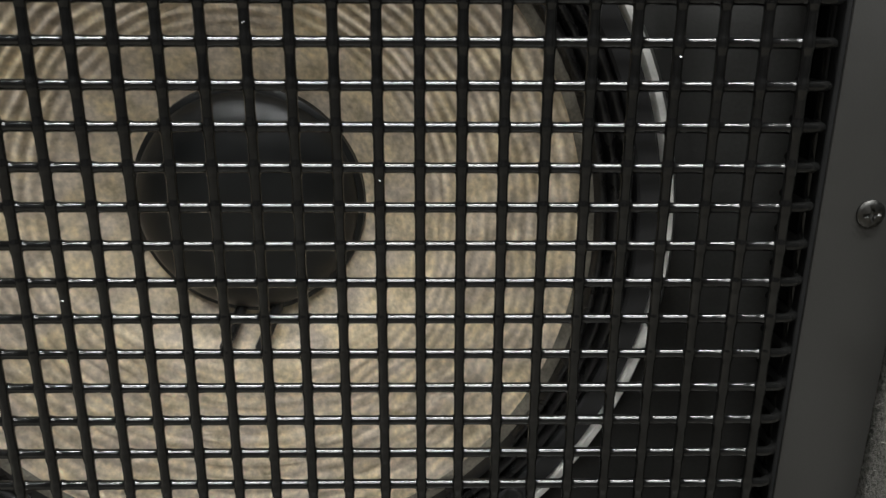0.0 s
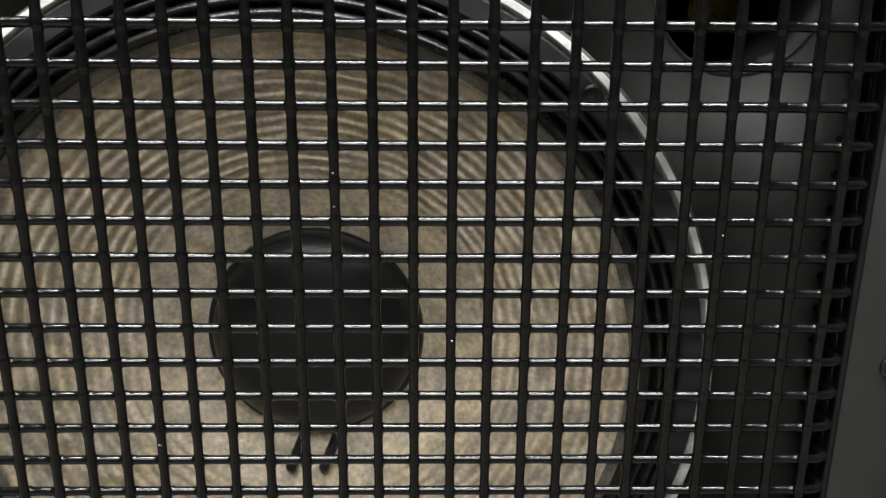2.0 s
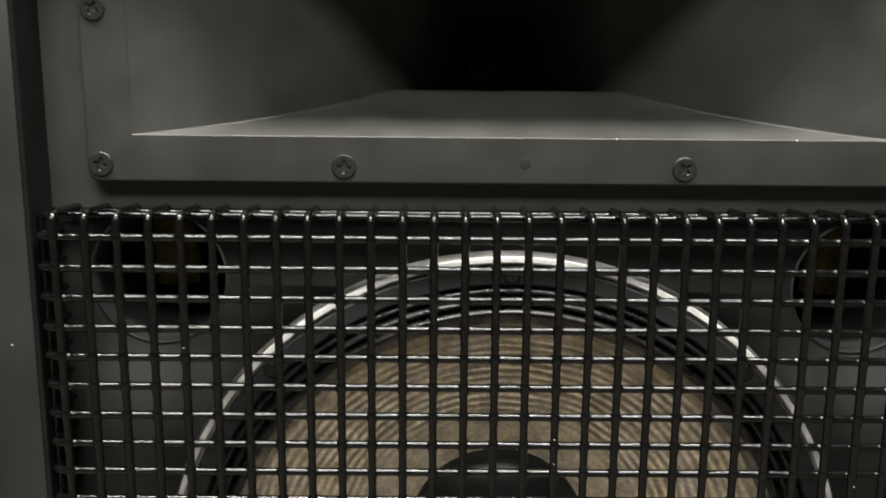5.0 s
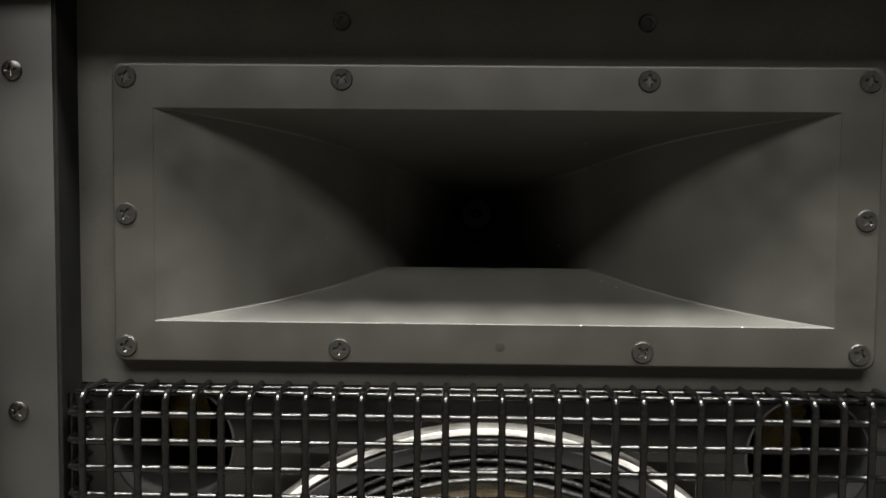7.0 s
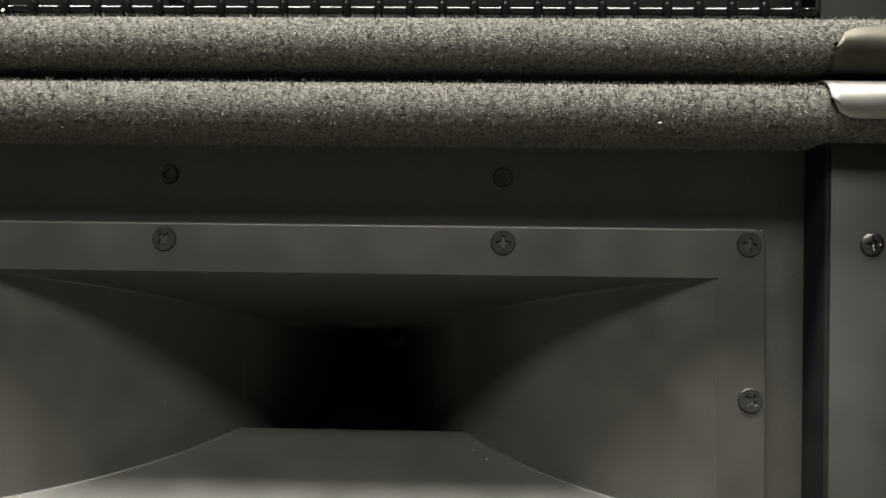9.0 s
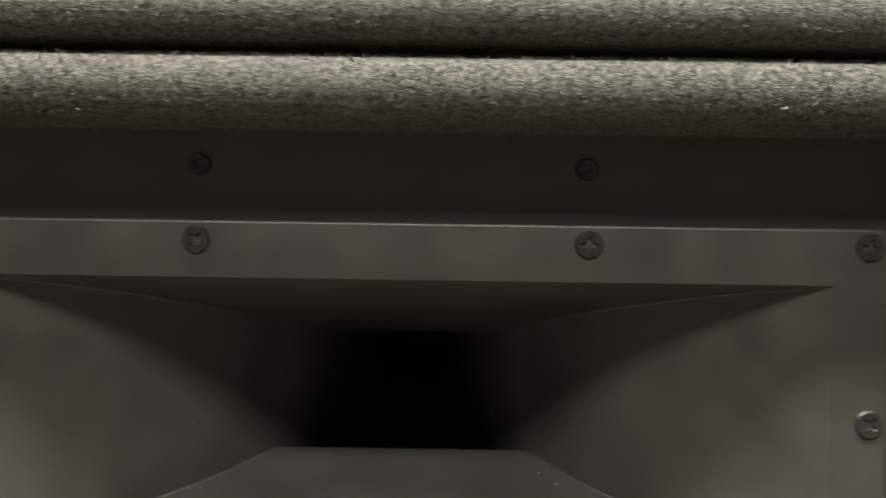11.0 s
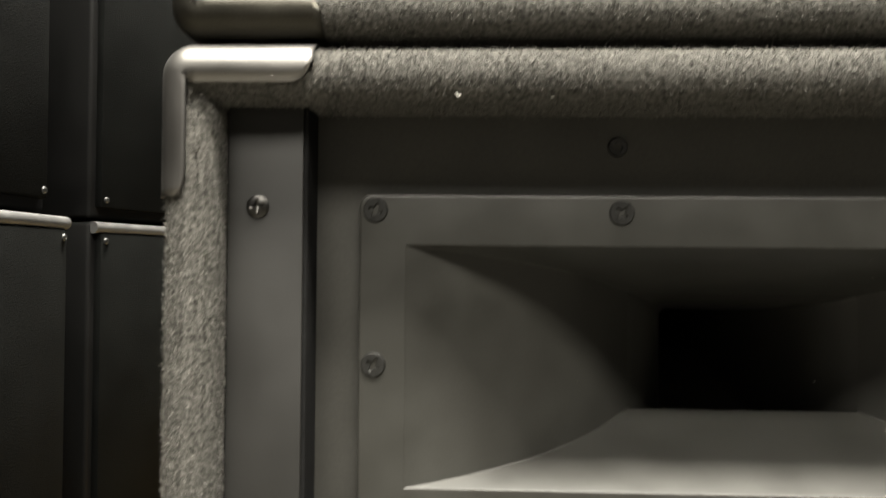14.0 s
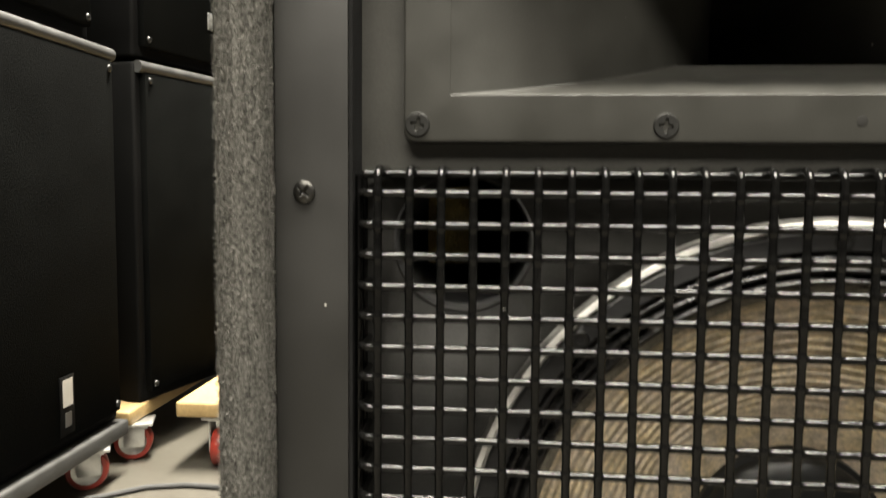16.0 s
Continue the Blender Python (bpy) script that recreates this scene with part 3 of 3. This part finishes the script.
def filled(points, step):
    """The same line with points at least every step metres."""
    out = [Vector(points[0])]
    for p, q in zip(points, points[1:]):
        p, q = Vector(p), Vector(q)
        n = max(1, math.ceil((q - p).length / step))
        out += [p.lerp(q, k / n) for k in range(1, n + 1)]
    return out


def grille(parent):
    g = empty_part("grille", parent, "glossy black welded wire mesh")
    left, right, top, bottom = -0.1938, 0.1958, 0.0098, -0.387 - 0.0088
    back, bend = 0.0055, 0.0048

    def welded(at, pitch):
        # the coating gathers in small fillets where the wires cross
        def swell(p):
            d = abs((at(p) / pitch + 0.5) % 1 - 0.5) * pitch
            return 1 + 0.42 * min(1.0, max(0.0, (0.0034 - d) / 0.0019)) ** 2.2
        return swell

    vert = tube(filled([(0, o, a) for a, o in staple(bottom, top, back, MESH_Y - WIRE * 0.45, bend)], 0.0006), WIRE, 24, True, welded(lambda p: p.z, ROW), 2.3)
    hor = tube(filled([(a, o, 0) for a, o in staple(left + WIRE * 1.2, right - WIRE * 1.2, back, MESH_Y + WIRE * 0.45, bend)], 0.0006), WIRE, 24, True, welded(lambda p: p.x + PITCH / 2, PITCH), 2.3)
    fv = part("upright_wire", vert, M_WIRE, g)
    fv.matrix_basis = Matrix.Translation((-14.5 * PITCH, 0, 0))
    rng = random.Random(4)
    for c in range(2, 31):
        again(fv, Matrix.Translation(((c - 15.5) * PITCH + rng.uniform(-0.00015, 0.00015), 0, 0)))
    fh = part("cross_wire", hor, M_WIRE, g)
    for r in range(2, 33):
        again(fh, Matrix.Translation((0, 0, -(r - 1) * ROW + rng.uniform(-0.00015, 0.00015))))
    # wires along the folded-back edges
    bar = tube([(left + bend * 0.5, 0, 0), (right - bend * 0.5, 0, 0)], WIRE, 14)
    fb = part("edge_wire", bar, M_WIRE, g)
    fb.matrix_basis = Matrix.Translation((0, -0.0070, top - WIRE * 1.2))
    again(fb, Matrix.Translation((0, 0.0042, top - WIRE * 1.2)))
    again(fb, Matrix.Translation((0, -0.0070, bottom + WIRE * 1.2)))
    bar = tube([(0, 0, bottom + bend * 0.5), (0, 0, top - bend * 0.5)], WIRE, 14)
    fs = part("side_wire", bar, M_WIRE, g)
    fs.matrix_basis = Matrix.Translation((left, -0.0070, 0))
    again(fs, Matrix.Translation((left, 0.0042, 0)))
    again(fs, Matrix.Translation((right, -0.0070, 0)))
    again(fs, Matrix.Translation((right, 0.0042, 0)))
    return g


def cabinet():
    cab = empty("loudspeaker", "grey carpet-covered loudspeaker with horn and mesh grille", "loudspeaker", "stacked loudspeakers")
    carpet_board(XL, XR, TOP - BOARD, TOP, cab)
    carpet_board(XL, XR, BOT, BOT + BOARD, cab)
    carpet_board(XL, XL + BOARD, BOT + BOARD - 0.004, TOP - BOARD + 0.004, cab)
    carpet_board(XR - BOARD, XR, BOT + BOARD - 0.004, TOP - BOARD + 0.004, cab)
    part("back_panel", box(XL + 0.01, XR - 0.01, BACK - 0.02, BACK - 0.002, BOT + 0.01, TOP - 0.01), M_BAFFLE, cab)
    # added baffle sheet, open where the horn goes through, light put into its colour
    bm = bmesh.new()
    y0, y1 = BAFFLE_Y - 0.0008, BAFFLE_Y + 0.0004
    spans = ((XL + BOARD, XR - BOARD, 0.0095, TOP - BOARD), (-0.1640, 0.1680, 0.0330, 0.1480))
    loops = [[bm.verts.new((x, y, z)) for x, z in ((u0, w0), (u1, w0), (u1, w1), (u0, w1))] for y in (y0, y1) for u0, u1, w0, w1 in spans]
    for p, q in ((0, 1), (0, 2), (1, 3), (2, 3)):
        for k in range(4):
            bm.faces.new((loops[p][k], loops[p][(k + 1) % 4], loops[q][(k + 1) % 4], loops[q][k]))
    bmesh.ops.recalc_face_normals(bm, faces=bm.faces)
    part("lit_baffle_sheet", bm, M_BAFFLE_LIT, cab, "baffle round the horn, light put into its dark grey")
    # baffle with two round ports and the woofer's hole
    bm = box(XL + BOARD, XR - BOARD, BAFFLE_Y, BAFFLE_Y + 0.018, BOT + BOARD, TOP - BOARD)
    baffle = part("baffle", bm, M_BAFFLE, cab, "black painted baffle board")
    cut = bmesh.new()
    for x, z, r in ((-0.1515, -0.0210, 0.0290), (0.1545, -0.0235, 0.0290), (0.0013, -0.1632, 0.1380)):
        join(cut, lathe([(0, -0.05), (r, -0.05), (r, 0.1), (0, 0.1)], 64))
        bmesh.ops.translate(cut, vec=(x, 0, z), verts=[v for v in cut.verts if not v.tag])
        for v in cut.verts:
            v.tag = True
    join(cut, box(-0.156, 0.160, -0.05, 0.1, 0.042, 0.139))
    tool = mesh_ob("tool", cut, M_BAFFLE)
    mod = baffle.modifiers.new("holes", "BOOLEAN")
    mod.object, mod.operation, mod.solver = tool, "DIFFERENCE", "EXACT"
    shaped = bpy.data.meshes.new_from_object(baffle.evaluated_get(bpy.context.evaluated_depsgraph_get()))
    baffle.modifiers.clear()
    baffle.data = shaped
    bpy.data.objects.remove(tool)
    for x, z in ((-0.1515, -0.0210), (0.1545, -0.0235)):
        p = part("port_tube", lathe([(0.0302, 0.0069), (0.0292, 0.0066), (0.0284, 0.0080), (0.0278, 0.012), (0.0278, 0.09)], 64), M_TUBE, cab, "black round port tube")
        p.matrix_basis = Matrix.Translation((x, 0, z))
        wool = bmesh.new()
        bmesh.ops.create_grid(wool, x_segments=12, y_segments=12, size=0.045)
        bmesh.ops.rotate(wool, cent=(0, 0, 0), matrix=Matrix.Rotation(radians(90), 3, "X"), verts=wool.verts)
        for v in wool.verts:
            v.co.x, v.co.z = v.co.x * 0.24, v.co.z * 0.42
            v.co.y += 0.01 * noise.noise(v.co * 90) + 40 * v.co.x ** 2
        k = part("wool", wool, M_WOOL, cab, "yellow damping wool")
        k.matrix_basis = Matrix.Translation((x + 0.010 * (1 if x > 0 else -1), 0.055, z + 0.005))
    first = None
    for x0, x1 in ((-0.2272, -0.1970), (0.2000, 0.2300)):
        rail = part("rail", box(x0, x1, RAIL_Y, BAFFLE_Y + 0.001, BOT + BOARD - 0.001, TOP - BOARD + 0.001, 0.0006, 2), M_RAIL, cab, "satin black side rail")
        if x0 > 0:
            rail.matrix_basis = Matrix.Translation((0.2, 0, 0.10)) @ Matrix.Rotation(0.010, 4, "Y") @ Matrix.Translation((-0.2, 0, -0.10))
        inner, side = (x1, 1) if x0 < 0 else (x0, -1)
        ends = sorted((inner + 0.0001 * side, inner + 0.0018 * side))
        # added black strip in place of the shade on this rail's inner side
        part("side_shade_strip", box(ends[0], ends[1], RAIL_Y + 0.0006, BAFFLE_Y + 0.001, BOT + BOARD - 0.001, TOP - BOARD + 0.001, 0.0003, 1), M_SIDE_SHADE, rail, "black strip standing for shade on the rail's inner side")
        for z in (0.1549, 0.0002, -0.1522, -0.30):
            m = pose(-0.2150 if x0 < 0 else 0.2160, RAIL_Y, z, 0, 37 + 900 * z, 0)
            if first is None:
                first = screw_head(0.0045, 0.0019, M_STEEL, rail, "bright domed screw", pan=0.15, slot=0.14)
                first.matrix_basis = m
            else:
                again(first, m, rail)
    first = None
    for x in (-0.0698, 0.0729):
        m = Matrix.Translation((x, BAFFLE_Y - 0.0009, 0.1817))
        if first is None:
            first = part("bolt", lathe([(0.0, 0.0008), (0.0018, 0.0008), (0.0021, -0.0012), (0.0036, -0.0014), (0.0042, 0.0), (0.0044, 0.0008)], 32), M_SCREW, cab, "black recessed bolt")
            first.matrix_basis = m
        else:
            again(first, m)
    low_screw = screw_head(0.0042, 0.0030, M_STEEL, cab, "bright domed screw", pan=0.15, slot=0.14)
    low_screw.matrix_basis = pose(-0.0710, BAFFLE_Y, -0.3762, 0, 30, 0)
    horn(cab)
    woofer(cab)
    grille(cab)
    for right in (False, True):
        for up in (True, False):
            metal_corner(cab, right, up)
    fibres("felt_nap", cab, ((XL + 0.015, XR - 0.015, TOP - BOARD, TOP, 60000), (XL, XL + BOARD, -0.20, TOP - 0.015, 52000), (XR - BOARD, XR, -0.26, TOP - 0.05, 9000),
                                (XL + 0.015, XR - 0.015, BOT, BOT + BOARD, 42000), (XL, XL + BOARD, BOT + 0.015, BOT + 0.13, 9000)), 0.0021, 3)
    return cab


lower = cabinet()
upper = copy_thing(lower, Matrix.Translation((0.0025, 0.002, TOP - BOT + 0.0052)))
tagged(upper, "grey carpet-covered loudspeaker stacked on top of another")

# ---- black stage loudspeakers on dollies ----


def stage_box(width, height, depth, label, badge=True):
    """A black cabinet whose face looks along +x; its base corner lies at the origin and its width runs along -y."""
    s = empty("stage_loudspeaker", label, "loudspeaker", "black stage loudspeakers")
    part("body", box(-depth, -0.012, -width, 0, 0, height, 0.006, 3), M_BOX, s)
    part("front_grille", box(-0.014, 0, -width + 0.012, -0.012, 0.016, height - 0.016, 0.004, 2), M_FACE, s, "black perforated front")
    z = height - 0.008
    part("edge_trim", tube([(-0.008, -width + 0.004, z), (-0.008, -0.004, z)], 0.009, 14), M_TRIM, s, "grey rounded edge trim")
    first = None
    for y, z in ((-0.022, 0.028), (-0.022, height - 0.028), (-width + 0.022, 0.028), (-width + 0.022, height - 0.028)):
        m = Matrix.Translation((0.0, y, z)) @ Matrix.Rotation(radians(90), 4, "Z")
        if first is None:
            first = screw_head(0.0050, 0.004, M_SCREW, s, "small grille bolt")
            first.matrix_basis = m
        else:
            again(first, m)
    if badge:
        b = part("badge", box(0, 0.002, -0.160, -0.130, 0.024, 0.098, 0.0008), M_BOX, s, "small dark badge")
        part("badge_field", box(0.002, 0.0026, -0.1555, -0.1345, 0.060, 0.094), M_BADGE, b, "white field")
        part("badge_bar", box(0.002, 0.0026, -0.1520, -0.1380, 0.034, 0.052), M_TRIM, b, "grey bar")
    return s


def caster(parent, x, y, z_top, turn):
    """A swivel caster: plate, fork, hub and red tyre."""
    c = empty_part("caster", parent)
    c.matrix_basis = pose(x, y, FLOOR_Z, 0, 0, turn)
    r, w = 0.0280, 0.0115
    top = z_top - FLOOR_Z
    tyre = lathe([(r - 0.008, -w), (r - 0.002, -w), (r, -w + 0.003), (r, w - 0.003), (r - 0.002, w), (r - 0.008, w)], 40)
    bmesh.ops.translate(tyre, vec=(0, 0, r), verts=tyre.verts)
    part("tyre", tyre, M_RED, c, "dark red tyre")
    hub = lathe([(0, -w - 0.001), (0.007, -w - 0.001), (0.008, -w + 0.002), (r - 0.0085, -w + 0.001), (r - 0.0075, -w + 0.0005), (r - 0.0075, w - 0.0005), (r - 0.0085, w - 0.001), (0.008, w - 0.002), (0.007, w + 0.001), (0, w + 0.001)], 40)
    bmesh.ops.translate(hub, vec=(0, 0, r), verts=hub.verts)
    part("hub", hub, M_ZINC, c, "grey wheel hub")
    bm = box(-0.012, 0.018, -w - 0.006, -w - 0.003, r - 0.006, top - 0.006, 0.001)
    box(-0.012, 0.018, w + 0.003, w + 0.006, r - 0.006, top - 0.006, 0.001, 2, bm)
    box(-0.016, 0.022, -w - 0.006, w + 0.006, top - 0.009, top - 0.005, 0.001, 2, bm)
    box(-0.026, 0.030, -0.024, 0.024, top - 0.004, top, 0.001, 2, bm)
    part("fork", bm, M_ZINC, c, "zinc-plated fork")
    return c


def dolly(name, x0, x1, y0, y1, z0, z1, mat, label, wheels):
    d = empty(name, label, "dolly")
    part("deck", box(x0, x1, y0, y1, z0, z1, 0.004, 3), mat, d)
    for x, y, turn in wheels:
        caster(d, x, y, z0, turn)
    return d


BASE = -0.3330
dolly("dolly", -1.25, -0.675, 0.12, 0.716, BASE - 0.022, BASE, M_TRIM, "grey metal-edged dolly under the black cabinets",
      ((-0.705, 0.655, 28), (-0.705, 0.19, 60), (-1.2, 0.19, 20), (-1.2, 0.655, 20)))
a = stage_box(0.60, 0.521, 0.55, "black stage loudspeaker with a small white badge, on a dolly")
a.matrix_basis = Matrix.Translation((-0.680, 0.716, BASE))
b = stage_box(0.60, 0.55, 0.55, "black stage loudspeaker stacked on another")
b.matrix_basis = Matrix.Translation((-0.690, 0.684, BASE + 0.526))
c = stage_box(0.60, 0.519, 0.55, "black stage loudspeaker in the second stack", False)
turn = pose(-0.683, 0.786, BASE, 0, 0, -14)
c.matrix_basis = turn @ Matrix.Translation((0, 0.60, 0))
d = stage_box(0.60, 0.55, 0.55, "black stage loudspeaker on top of the second stack", False)
d.matrix_basis = turn @ Matrix.Translation((0, 0.60, 0.524))
part("latch", box(0, 0.003, -0.436, -0.424, 0.070, 0.098, 0.0008), M_ZINC, d, "small metal latch")
dolly("dolly", -1.2, -0.69, 0.745, 1.35, BASE - 0.022, BASE, M_WOOD, "plywood dolly under the second stack",
      ((-0.700, 0.775, 20), (-0.73, 1.30, 30), (-1.15, 1.3, 20), (-1.15, 0.85, 20)))
dolly("wooden_dolly", -0.615, -0.15, 0.735, 1.20, -0.335, -0.312, M_WOOD, "bare plywood dolly with red casters",
      ((-0.556, 0.765, 95), (-0.2, 0.78, 30), (-0.2, 1.15, 10), (-0.58, 1.15, 60)))
cable = mesh_ob("cable", tube([(-0.80, 0.52, FLOOR_Z + 0.004), (-0.72, 0.585, FLOOR_Z + 0.004), (-0.666, 0.62, FLOOR_Z + 0.004), (-0.622, 0.658, FLOOR_Z + 0.004), (-0.572, 0.671, FLOOR_Z + 0.004), (-0.50, 0.668, FLOOR_Z + 0.004), (-0.40, 0.64, FLOOR_Z + 0.004)], 0.0035, 8), M_CABLE)
tagged(cable, "thin black cable lying on the pale floor", "cable")


def lint(x, y, z, size, seed, label="tiny white lint speck caught in the grey carpet"):
    """A tangled bit of white fluff."""
    rng = random.Random(seed)
    bm = bmesh.new()
    for k in range(7):
        p = Vector((rng.uniform(-1, 1), rng.uniform(-0.3, 0.3), rng.uniform(-0.5, 0.5))) * size
        q = p + Vector((rng.uniform(-1, 1), rng.uniform(-0.3, 0.3), rng.uniform(-0.6, 0.6))) * size
        join(bm, tube([p, (p + q) / 2 + Vector((0, 0, rng.uniform(-0.3, 0.3) * size)), q], size * 0.28, 6))
    ob = mesh_ob("lint", bm, M_WHITE)
    ob.matrix_basis = Matrix.Translation((x, y, z))
    return tagged(ob, label, "lint", "lint specks")


lint(-0.1356, -0.0270, 0.1968, 0.0009, 1)
lint(-0.1000, -0.0255, 0.1960, 0.0004, 2)
lint(0.1300, -0.0280, 0.1990, 0.0005, 3)
lint(-0.1290, -0.0190, 0.2440, 0.0006, 5)
for k, (column, row) in enumerate(((17, 8.55), (17, 7.67), (20, 12.25), (5, 4.6), (27, 9.3), (12, 15.4))):
    lint((column - 15.5) * PITCH, MESH_Y - WIRE * 1.45, -(row - 1) * ROW, 0.00034, 20 + k, "tiny white fluff speck on the wire mesh")
